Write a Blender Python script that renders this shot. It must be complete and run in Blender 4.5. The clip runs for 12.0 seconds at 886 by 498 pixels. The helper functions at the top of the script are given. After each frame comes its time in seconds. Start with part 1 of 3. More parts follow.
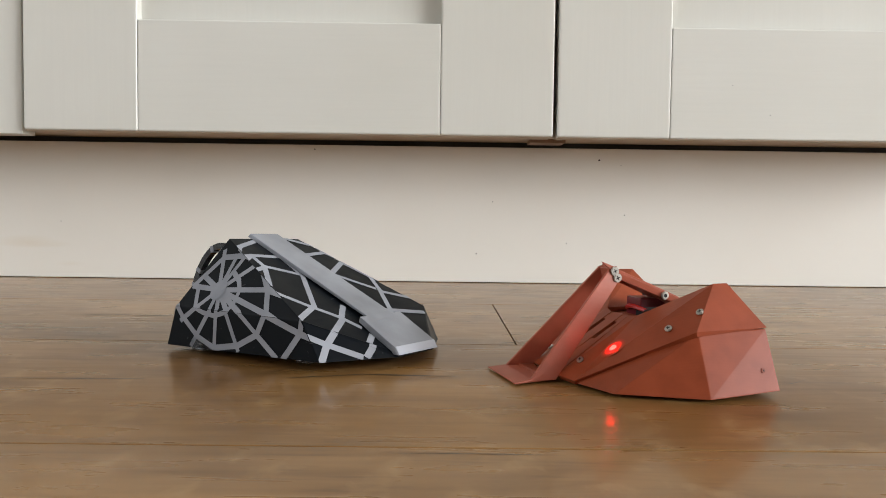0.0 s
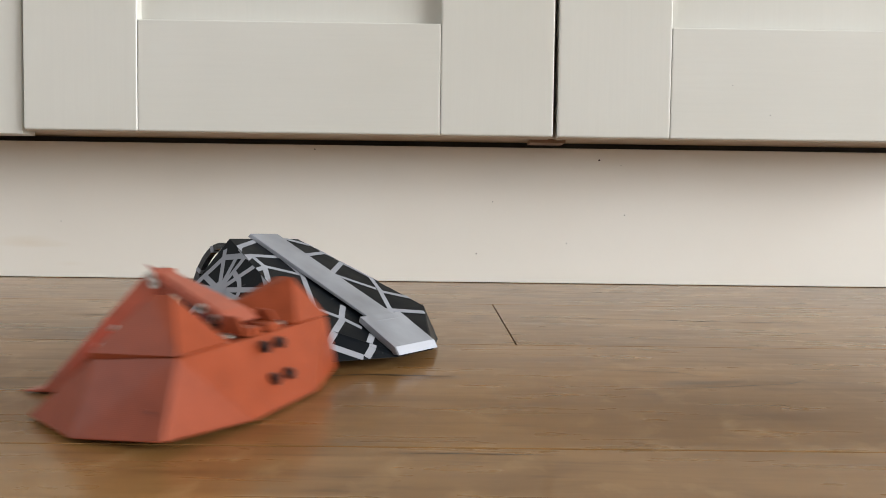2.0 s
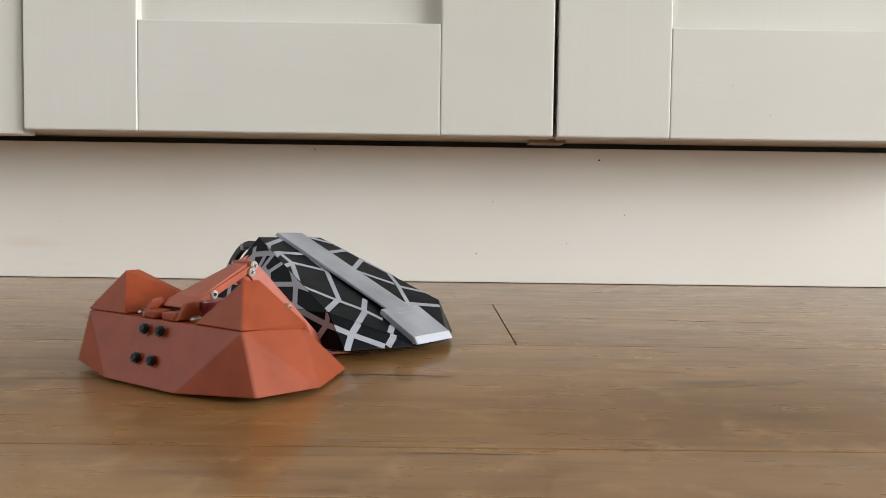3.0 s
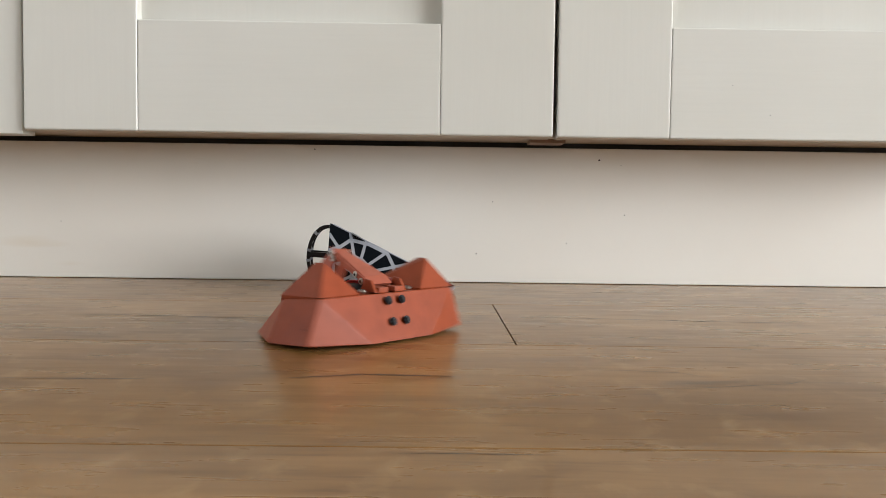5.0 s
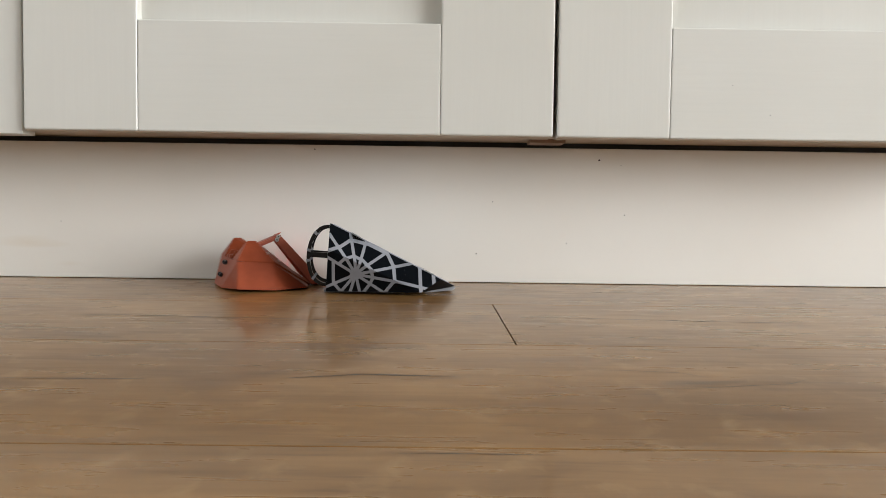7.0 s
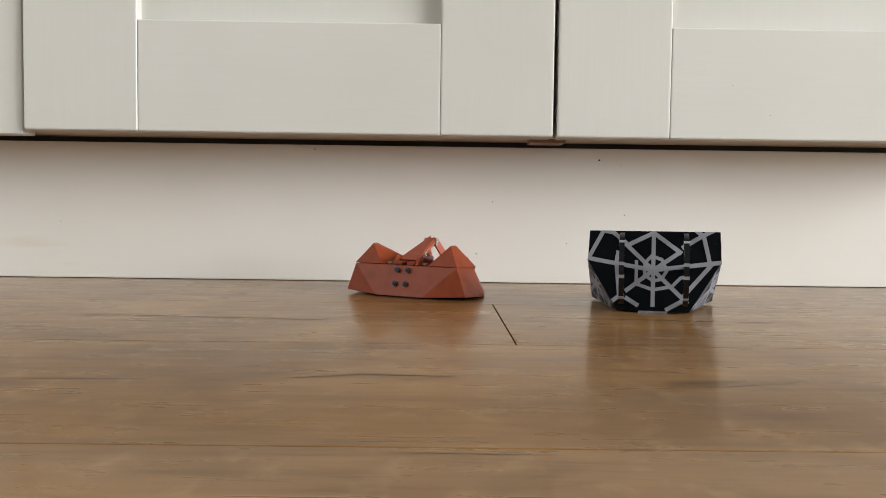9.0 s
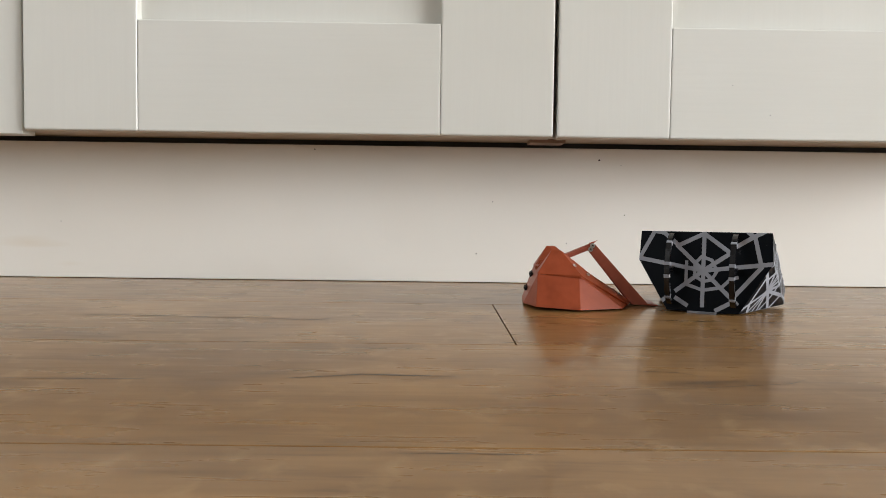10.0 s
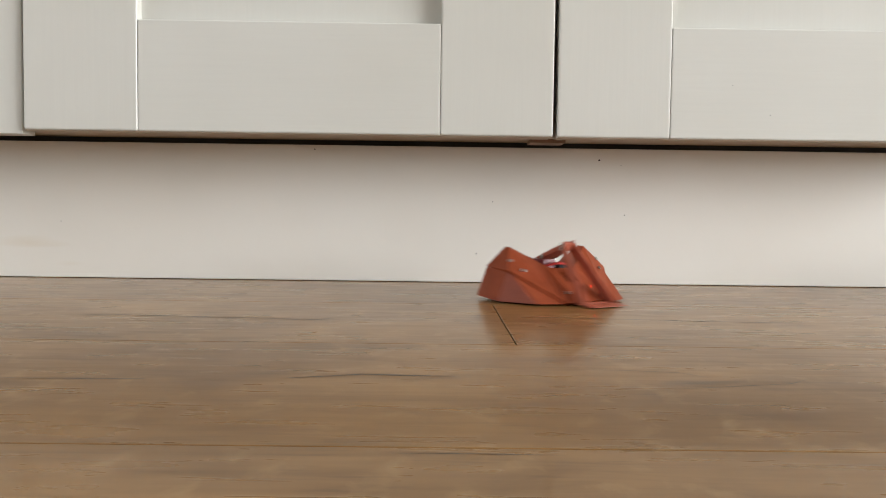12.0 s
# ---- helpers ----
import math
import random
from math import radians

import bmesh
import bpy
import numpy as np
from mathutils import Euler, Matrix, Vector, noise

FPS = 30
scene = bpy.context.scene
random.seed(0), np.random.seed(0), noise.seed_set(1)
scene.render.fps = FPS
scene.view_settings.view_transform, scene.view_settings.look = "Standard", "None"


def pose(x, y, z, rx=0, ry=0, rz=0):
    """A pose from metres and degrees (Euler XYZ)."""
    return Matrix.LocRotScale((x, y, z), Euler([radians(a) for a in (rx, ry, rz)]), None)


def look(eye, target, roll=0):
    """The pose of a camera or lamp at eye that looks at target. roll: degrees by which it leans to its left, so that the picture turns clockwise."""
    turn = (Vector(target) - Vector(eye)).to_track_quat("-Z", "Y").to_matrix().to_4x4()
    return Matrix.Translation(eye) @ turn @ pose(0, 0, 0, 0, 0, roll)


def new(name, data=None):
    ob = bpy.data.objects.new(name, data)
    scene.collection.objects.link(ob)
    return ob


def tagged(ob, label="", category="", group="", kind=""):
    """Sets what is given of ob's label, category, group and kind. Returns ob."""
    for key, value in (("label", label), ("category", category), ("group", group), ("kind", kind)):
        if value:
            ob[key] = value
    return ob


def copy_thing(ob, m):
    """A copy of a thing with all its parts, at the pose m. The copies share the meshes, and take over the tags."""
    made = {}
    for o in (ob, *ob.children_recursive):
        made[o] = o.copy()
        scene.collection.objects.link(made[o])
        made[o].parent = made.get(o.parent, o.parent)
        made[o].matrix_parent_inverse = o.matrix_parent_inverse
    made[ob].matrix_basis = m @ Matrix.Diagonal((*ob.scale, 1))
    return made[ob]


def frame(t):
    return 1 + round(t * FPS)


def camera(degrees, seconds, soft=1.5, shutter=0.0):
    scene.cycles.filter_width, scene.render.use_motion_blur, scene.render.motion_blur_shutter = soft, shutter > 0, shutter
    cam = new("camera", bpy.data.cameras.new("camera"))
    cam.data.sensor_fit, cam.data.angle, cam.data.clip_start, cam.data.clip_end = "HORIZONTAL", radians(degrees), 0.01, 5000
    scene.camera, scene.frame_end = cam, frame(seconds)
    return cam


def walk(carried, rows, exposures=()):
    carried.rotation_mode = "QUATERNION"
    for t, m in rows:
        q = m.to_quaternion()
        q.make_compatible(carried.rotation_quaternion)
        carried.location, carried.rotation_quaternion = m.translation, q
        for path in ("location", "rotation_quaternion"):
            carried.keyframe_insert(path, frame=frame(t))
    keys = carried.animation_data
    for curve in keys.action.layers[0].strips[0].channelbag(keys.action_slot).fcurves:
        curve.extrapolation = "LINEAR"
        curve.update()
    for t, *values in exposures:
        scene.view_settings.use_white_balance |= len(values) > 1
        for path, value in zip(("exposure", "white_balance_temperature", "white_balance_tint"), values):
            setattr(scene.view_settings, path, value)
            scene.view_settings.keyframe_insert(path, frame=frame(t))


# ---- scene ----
cam = camera(60.92, 12.0, soft=0.9, shutter=0.7)
EYE = (0.0, 0.0, 0.0598)
VIEW = look(EYE, (0.008146, 0.998766, 0.0598 - 0.048989), 0.768)
walk(cam, [(0.0, VIEW), (12.0, VIEW)], exposures=[(0.0, 0.0), (12.0, 0.0)])

# ---- daylight ----
world = bpy.data.worlds.new("daylight")
world.use_nodes = True
scene.world = world
wn = world.node_tree.nodes
sky = wn.new("ShaderNodeTexSky")
sky.sky_type, sky.sun_disc = "NISHITA", False
sky.sun_elevation, sky.sun_rotation = radians(38), radians(120)
wn["Background"].inputs[1].default_value = 0.10
world.node_tree.links.new(sky.outputs[0], wn["Background"].inputs[0])
sun = new("sun", bpy.data.lights.new("sun", "SUN"))
sun.data.energy, sun.data.angle, sun.data.color = 0.5, radians(25), (1.0, 0.95, 0.88)
sun.matrix_world = look((0, 0, 0), (-0.72, 0.35, -0.62))


def window_light(name, m, width, height, watts, tint):
    """Sky light that enters by an opening."""
    ob = new(name, bpy.data.lights.new(name, "AREA"))
    ob.data.shape, ob.data.size, ob.data.size_y = "RECTANGLE", width, height
    ob.data.energy, ob.data.color = watts, tint
    ob.matrix_world = m
    return ob


window_light("window_light", look((3.97, -1.2, 1.0), (0.0, -1.2, 0.5)), 2.2, 1.8, 282, (0.965, 0.995, 1.02))
# added west fill through an unseen opening, evens out left doors and plinth
window_light("window_light", look((-1.97, -0.45, 1.08), (0.0, -0.45, 0.5)), 1.5, 1.9, 26, (0.97, 0.99, 1.0))

# ---- materials ----


def material(name, color, rough=0.5, metal=0.0):
    mat = bpy.data.materials.new(name)
    mat.use_nodes = True
    b = mat.node_tree.nodes["Principled BSDF"]
    b.inputs["Base Color"].default_value = (*color, 1)
    b.inputs["Roughness"].default_value, b.inputs["Metallic"].default_value = rough, metal
    return mat, mat.node_tree.nodes, mat.node_tree.links, b


def textured(nodes, links, kind, scale, detail=4.0, stretch=(1, 1, 1), coords="Object", distortion=0.0, offset=None):
    tc, mp = nodes.new("ShaderNodeTexCoord"), nodes.new("ShaderNodeMapping")
    mp.inputs["Scale"].default_value = stretch
    links.new(tc.outputs[coords], mp.inputs["Vector"])
    if offset is not None:
        links.new(offset, mp.inputs["Location"])
    t = nodes.new(kind)
    t.inputs["Scale"].default_value = scale
    if kind == "ShaderNodeTexNoise":
        t.inputs["Detail"].default_value, t.inputs["Distortion"].default_value = detail, distortion
    links.new(mp.outputs[0], t.inputs["Vector"])
    return t


def ramp(nodes, links, src, stops):
    r = nodes.new("ShaderNodeValToRGB")
    while len(r.color_ramp.elements) < len(stops):
        r.color_ramp.elements.new(0.5)
    for e, (p, c) in zip(r.color_ramp.elements, stops):
        e.position, e.color = p, (*c, 1) if len(c) == 3 else c
    links.new(src, r.inputs[0])
    return r


def mix(nodes, links, a, b, fac, mode="MIX"):
    m = nodes.new("ShaderNodeMix")
    m.data_type, m.blend_type = "RGBA", mode
    for socket, v in ((m.inputs[6], a), (m.inputs[7], b)):
        if isinstance(v, tuple):
            socket.default_value = (*v, 1)
        else:
            links.new(v, socket)
    if isinstance(fac, float):
        m.inputs[0].default_value = fac
    else:
        links.new(fac, m.inputs[0])
    return m.outputs[2]


def bump(nodes, links, b, src, strength, distance):
    n = nodes.new("ShaderNodeBump")
    n.inputs["Strength"].default_value, n.inputs["Distance"].default_value = strength, distance
    links.new(src, n.inputs["Height"])
    links.new(n.outputs[0], b.inputs["Normal"])
    return n


def paint_material(name, color, grain, rough=0.42):
    """Sprayed cream paint over wood: faint grain along one axis, faint yellowing."""
    mat, n, l, b = material(name, color, rough)
    fine = textured(n, l, "ShaderNodeTexNoise", 60, 6, grain)
    broad = textured(n, l, "ShaderNodeTexNoise", 3, 3)
    dull = tuple(c * 0.9 * k for c, k in zip(color, (1, 0.985, 0.95)))
    tone = ramp(n, l, broad.outputs[0], [(0.35, color), (0.75, dull)])
    streak = ramp(n, l, fine.outputs[0], [(0.3, (0.965, 0.965, 0.965)), (0.6, (1, 1, 1))])
    l.new(mix(n, l, tone.outputs[0], streak.outputs[0], 0.35, "MULTIPLY"), b.inputs["Base Color"])
    b.inputs["Specular IOR Level"].default_value = 0.36
    bump(n, l, b, fine.outputs[0], 0.16, 0.0004)
    return mat


door_paint = paint_material("cream_door_paint", (0.640, 0.630, 0.582), (6, 6, 0.25), 0.36)
rail_paint = paint_material("cream_rail_paint", (0.640, 0.630, 0.582), (0.25, 6, 6), 0.36)
wall_paint = paint_material("grey_wall_paint", (0.32, 0.315, 0.305), (1, 1, 1), 0.8)


PLINTH_Y = 0.6396


def plinth_material():
    mat, n, l, b = material("plinth_board", (0.77, 0.735, 0.68), 0.38)
    fine = textured(n, l, "ShaderNodeTexNoise", 40, 6, (0.15, 1, 5))
    broad = textured(n, l, "ShaderNodeTexNoise", 4, 4)
    scuff = textured(n, l, "ShaderNodeTexNoise", 9, 8, (0.5, 1, 6), distortion=0.6)
    tone = ramp(n, l, broad.outputs[0], [(0.35, (0.79, 0.76, 0.70)), (0.75, (0.74, 0.70, 0.63))])
    marks = ramp(n, l, scuff.outputs[0], [(0.67, (1, 1, 1)), (0.78, (0.80, 0.72, 0.60))])
    c = mix(n, l, tone.outputs[0], marks.outputs[0], 0.6, "MULTIPLY")
    place = n.new("ShaderNodeNewGeometry")
    for x, z, rx, rz in ((-0.345, 0.030, 0.075, 0.014), (-0.31, 0.012, 0.06, 0.010)):
        shift = n.new("ShaderNodeMapping")
        shift.vector_type = "TEXTURE"
        shift.inputs["Location"].default_value, shift.inputs["Scale"].default_value = (x, PLINTH_Y, z), (rx, 1, rz)
        l.new(place.outputs["Position"], shift.inputs["Vector"])
        far = n.new("ShaderNodeVectorMath")
        far.operation = "LENGTH"
        l.new(shift.outputs[0], far.inputs[0])
        rag = n.new("ShaderNodeMath")
        rag.operation = "MULTIPLY_ADD"
        rag.inputs[1].default_value = 1.2
        l.new(scuff.outputs[0], rag.inputs[0])
        l.new(far.outputs["Value"], rag.inputs[2])
        stain = ramp(n, l, rag.outputs[0], [(0.50, (0.90, 0.83, 0.72)), (1.0, (1, 1, 1))])
        c = mix(n, l, c, stain.outputs[0], 0.55, "MULTIPLY")
    l.new(c, b.inputs["Base Color"])
    bump(n, l, b, fine.outputs[0], 0.15, 0.0004)
    return mat


plinth_board = plinth_material()


def laminate_material():
    """Printed oak laminate: long grain along the board, dark pores, pale flecks, a satin wear layer."""
    mat, n, l, b = material("oak_laminate", (0.25, 0.16, 0.09), 0.25)
    info = n.new("ShaderNodeObjectInfo")
    off = n.new("ShaderNodeVectorMath")
    off.operation = "MULTIPLY"
    off.inputs[1].default_value = (7.0, 3.0, 5.0)
    comb = n.new("ShaderNodeCombineXYZ")
    for i in range(3):
        l.new(info.outputs["Random"], comb.inputs[i])
    l.new(comb.outputs[0], off.inputs[0])
    broad = textured(n, l, "ShaderNodeTexNoise", 11, 5, (0.6, 1.0, 1), distortion=0.8, offset=off.outputs[0])
    grain = textured(n, l, "ShaderNodeTexNoise", 150, 6, (0.14, 1.0, 1), distortion=0.6, offset=off.outputs[0])
    streak = textured(n, l, "ShaderNodeTexNoise", 48, 6, (0.40, 0.8, 1), distortion=0.9, offset=off.outputs[0])
    pores = textured(n, l, "ShaderNodeTexNoise", 240, 4, (0.12, 1.2, 1), offset=off.outputs[0])
    rings = textured(n, l, "ShaderNodeTexWave", 5.0, stretch=(0.5, 6, 1), offset=off.outputs[0])
    rings.bands_direction = "Y"
    rings.inputs["Distortion"].default_value, rings.inputs["Detail"].default_value = 7.0, 3.0
    rings.inputs["Detail Scale"].default_value = 1.2
    light = textured(n, l, "ShaderNodeTexNoise", 105, 4, (0.75, 0.6, 1), distortion=0.4, offset=off.outputs[0])
    base = ramp(n, l, broad.outputs[0], [(0.30, (0.186, 0.094, 0.029)), (0.5, (0.250, 0.131, 0.043)), (0.72, (0.318, 0.173, 0.060))])
    g = ramp(n, l, grain.outputs[0], [(0.30, (0.62, 0.58, 0.53)), (0.50, (1, 1, 1)), (0.72, (1.16, 1.15, 1.12))])
    c = mix(n, l, base.outputs[0], g.outputs[0], 0.45, "MULTIPLY")
    st = ramp(n, l, streak.outputs[0], [(0.30, (0.70, 0.66, 0.62)), (0.5, (1, 1, 1)), (0.72, (1.13, 1.13, 1.12))])
    c = mix(n, l, c, st.outputs[0], 0.85, "MULTIPLY")
    w = ramp(n, l, rings.outputs[0], [(0.0, (0.80, 0.77, 0.73)), (0.35, (1, 1, 1))])
    c = mix(n, l, c, w.outputs[0], 0.3, "MULTIPLY")
    p = ramp(n, l, pores.outputs[0], [(0.30, (0.45, 0.41, 0.37)), (0.40, (1, 1, 1))])
    c = mix(n, l, c, p.outputs[0], 0.4, "MULTIPLY")
    knot = textured(n, l, "ShaderNodeTexNoise", 11, 5, (0.7, 1.7, 1), distortion=1.0, offset=off.outputs[0])
    k = ramp(n, l, knot.outputs[0], [(0.62, (1, 1, 1)), (0.80, (0.66, 0.64, 0.62))])
    c = mix(n, l, c, k.outputs[0], 0.8, "MULTIPLY")
    fleck = ramp(n, l, light.outputs[0], [(0.57, (0, 0, 0)), (0.74, (0.6, 0.6, 0.6))])
    c = mix(n, l, c, (0.37, 0.225, 0.098), fleck.outputs[0])
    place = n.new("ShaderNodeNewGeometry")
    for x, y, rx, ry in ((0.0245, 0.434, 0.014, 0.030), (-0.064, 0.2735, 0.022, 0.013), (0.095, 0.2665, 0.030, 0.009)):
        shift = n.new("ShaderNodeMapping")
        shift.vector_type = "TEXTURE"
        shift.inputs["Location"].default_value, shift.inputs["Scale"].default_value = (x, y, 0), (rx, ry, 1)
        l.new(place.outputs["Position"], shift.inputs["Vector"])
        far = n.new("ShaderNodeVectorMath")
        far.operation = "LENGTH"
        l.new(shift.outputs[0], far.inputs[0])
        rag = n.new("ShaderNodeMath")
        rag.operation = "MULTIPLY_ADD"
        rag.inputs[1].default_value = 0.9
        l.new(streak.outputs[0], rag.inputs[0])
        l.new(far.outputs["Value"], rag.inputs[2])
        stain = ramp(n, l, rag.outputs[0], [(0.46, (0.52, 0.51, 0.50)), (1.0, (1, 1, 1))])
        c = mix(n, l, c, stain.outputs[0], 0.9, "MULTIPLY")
    l.new(c, b.inputs["Base Color"])
    rg = ramp(n, l, grain.outputs[0], [(0.2, (0.33, 0.33, 0.33)), (0.8, (0.25, 0.25, 0.25))])
    l.new(rg.outputs[0], b.inputs["Roughness"])
    b.inputs["Specular IOR Level"].default_value = 0.24
    b.inputs["Coat Weight"].default_value, b.inputs["Coat Roughness"].default_value = 0.22, 0.09
    bump(n, l, b, grain.outputs[0], 0.05, 0.0004)
    return mat


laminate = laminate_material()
joint_dark = material("joint_shadow_filler", (0.012, 0.008, 0.006), 0.7)[0]
crack_dark = material("dark_printed_grain", (0.055, 0.036, 0.022), 0.35)[0]
void_black = material("black_gap_shade", (0.006, 0.006, 0.007), 0.7)[0]
raw_edge = paint_material("raw_door_edge", (0.46, 0.38, 0.29), (0.3, 4, 4), 0.6)
chip_brown = material("brown_chipboard", (0.24, 0.15, 0.10), 0.7)[0]
speck_dark = material("dark_speck", (0.03, 0.028, 0.027), 0.7)[0]
crumb_pale = material("pale_crumb", (0.72, 0.66, 0.55), 0.8)[0]


def printed_plastic(name, color, rough=0.48):
    """Filament-printed plastic: layer lines across the height and a faint mottling."""
    mat, n, l, b = material(name, color, rough)
    layers = textured(n, l, "ShaderNodeTexWave", 700, coords="Object")
    layers.bands_direction = "Z"
    layers.inputs["Distortion"].default_value = 0.4
    mottle = textured(n, l, "ShaderNodeTexNoise", 120, 5)
    dark = tuple(c * 0.86 for c in color)
    pale = tuple(min(1, c * 1.08 + 0.003) for c in color)
    r = ramp(n, l, mottle.outputs[0], [(0.3, dark), (0.7, pale)])
    l.new(r.outputs[0], b.inputs["Base Color"])
    bump(n, l, b, layers.outputs[0], 0.06, 0.0001)
    b.inputs["Specular IOR Level"].default_value = 0.22
    return mat


terracotta = printed_plastic("terracotta_plastic", (0.260, 0.0490, 0.0158), 0.44)
terracotta_dark = printed_plastic("terracotta_inner_plastic", (0.23, 0.046, 0.018), 0.5)
# mauve lightened towards pink: the window's sheen is put into the base colour
mauve_sheen = printed_plastic("flipper_plastic", (0.36, 0.092, 0.052), 0.40)
maroon = material("maroon_servo_case", (0.16, 0.02, 0.025), 0.3)[0]
cap_black = material("blackened_steel", (0.02, 0.021, 0.024), 0.28, 0.8)[0]
# near-black put in for shaded recesses; also the battery's own colour
recess_and_battery_black = material("recess_shade_and_battery", (0.004, 0.004, 0.004), 0.8)[0]
zinc = material("zinc_screw", (0.50, 0.48, 0.44), 0.3, 1.0)[0]


def worn_paint(name, color, rough, metal=0.0, wear=(0.16, 0.16, 0.165)):
    mat, n, l, b = material(name, color, rough, metal)
    scratch = textured(n, l, "ShaderNodeTexNoise", 320, 8, (1, 0.35, 1), distortion=0.8)
    cloud = textured(n, l, "ShaderNodeTexNoise", 45, 4)
    t = ramp(n, l, cloud.outputs[0], [(0.3, tuple(c * 0.8 for c in color)), (0.75, tuple(c * 1.25 for c in color))])
    s = ramp(n, l, scratch.outputs[0], [(0.70, (0, 0, 0)), (0.80, (0.7, 0.7, 0.7))])
    l.new(mix(n, l, t.outputs[0], wear, s.outputs[0]), b.inputs["Base Color"])
    rr = ramp(n, l, cloud.outputs[0], [(0.3, (rough * 0.8,) * 3), (0.7, (min(1, rough * 1.25),) * 3)])
    l.new(rr.outputs[0], b.inputs["Roughness"])
    b.inputs["Specular IOR Level"].default_value = 0.075
    bump(n, l, b, scratch.outputs[0], 0.05, 0.0002)
    return mat


black_paint = worn_paint("black_shell_paint", (0.0030, 0.0044, 0.0062), 0.38)
web_grey = worn_paint("grey_web_paint", (0.29, 0.30, 0.33), 0.5, wear=(0.34, 0.34, 0.34))
hoop_black = material("glossy_black_hoop", (0.004, 0.004, 0.005), 0.22)[0]
silver = worn_paint("silver_plate", (0.30, 0.31, 0.335), 0.45, 0.3, wear=(0.5, 0.5, 0.52))
bright_edge = material("pale_front_metal", (0.52, 0.54, 0.60), 0.35, 0.3)[0]
clear_tape, _, _, tape_shader = material("clear_tape", (0.95, 0.97, 0.98), 0.05)
tape_shader.inputs["Transmission Weight"].default_value = 1.0
tape_shader.inputs["IOR"].default_value = 1.4


def led_material():
    """Thin plastic: the lamp's red halo painted as emission, brightest beside it, fading outwards."""
    mat, n, l, b = material("red_lit_plastic", (0.260, 0.0490, 0.0158), 0.44)
    b.inputs["Specular IOR Level"].default_value = 0.3
    tc, ln = n.new("ShaderNodeTexCoord"), n.new("ShaderNodeVectorMath")
    ln.operation = "LENGTH"
    l.new(tc.outputs["Object"], ln.inputs[0])
    r = n.new("ShaderNodeMapRange")
    r.inputs["From Max"].default_value = 0.0052
    l.new(ln.outputs["Value"], r.inputs["Value"])
    c = ramp(n, l, r.outputs[0], [(0.0, (1.0, 0.004, 0.006)), (0.42, (1.0, 0.0, 0.003)), (0.56, (0.42, 0.0, 0.001)), (0.70, (0.10, 0.0, 0.0)), (0.85, (0.022, 0.0, 0.0)), (0.99, (0.0, 0.0, 0.0))])
    l.new(c.outputs[0], b.inputs["Emission Color"])
    b.inputs["Emission Strength"].default_value = 2.4
    return mat


led_glow = led_material()
led_core, _, _, led_shader = material("red_lamp_dome", (0.8, 0.1, 0.08), 0.3)
led_shader.inputs["Emission Color"].default_value = (1.0, 0.0060, 0.0045, 1)
led_shader.inputs["Emission Strength"].default_value = 50.0

# ---- mesh helpers ----


def part(name, bm, mat, parent=None, label="", smooth=False):
    """Links a bmesh as one mesh object under a thing or part."""
    bmesh.ops.recalc_face_normals(bm, faces=bm.faces[:])
    me = bpy.data.meshes.new(name)
    if smooth:
        for f in bm.faces:
            f.smooth = True
    bm.to_mesh(me)
    bm.free()
    for m in (mat if isinstance(mat, (list, tuple)) else [mat]):
        me.materials.append(m)
    ob = new(name, me)
    if parent is not None:
        ob.parent = parent
    return tagged(ob, label)


def box(bm, lo, hi, bevel=0.0, seg=2):
    """A box between two corners, with its edges rounded."""
    lo, hi = Vector(lo), Vector(hi)
    r = bmesh.ops.create_cube(bm, size=1.0, matrix=Matrix.Translation((lo + hi) / 2) @ Matrix.Diagonal((*(hi - lo), 1)))
    if bevel:
        edges = list({e for v in r["verts"] for e in v.link_edges})
        bmesh.ops.bevel(bm, geom=edges, offset=bevel, segments=seg, affect="EDGES", profile=0.6)
    return bm


def boxed(lo, hi, bevel=0.0, seg=2):
    return box(bmesh.new(), lo, hi, bevel, seg)


def solid(points, faces, k=0.001):
    """A closed shell from corner points in millimetres."""
    bm = bmesh.new()
    vs = [bm.verts.new(Vector(p) * k) for p in points]
    for f in faces:
        bm.faces.new([vs[i] for i in f])
    return bm


def hull(points, k=0.001, bevel=0.0):
    bm = bmesh.new()
    for p in points:
        bm.verts.new(Vector(p) * k)
    r = bmesh.ops.convex_hull(bm, input=bm.verts[:])
    bmesh.ops.delete(bm, geom=[v for v in r["geom_interior"] if isinstance(v, bmesh.types.BMVert)], context="VERTS")
    bmesh.ops.dissolve_limit(bm, angle_limit=radians(1.5), verts=bm.verts[:], edges=bm.edges[:])
    if bevel:
        bmesh.ops.bevel(bm, geom=bm.edges[:], offset=bevel * k, segments=2, affect="EDGES", profile=0.6, clamp_overlap=True)
    return bm


def disc(bm, m, radius, depth, seg=20, bevel=0.0):
    r = bmesh.ops.create_cone(bm, cap_ends=True, segments=seg, radius1=radius, radius2=radius, depth=depth, matrix=m @ Matrix.Translation((0, 0, depth / 2)))
    if bevel:
        top = [e for v in r["verts"] for e in v.link_edges if len(e.link_faces) == 2 and any(len(f.verts) > 4 for f in e.link_faces)]
        bmesh.ops.bevel(bm, geom=list(set(top)), offset=bevel, segments=3, affect="EDGES")
    return bm


def facing(at, normal):
    """A pose whose z axis is the given direction; the place is in millimetres."""
    return Matrix.Translation(Vector(at) * 0.001) @ Vector(normal).to_track_quat("Z", "Y").to_matrix().to_4x4()


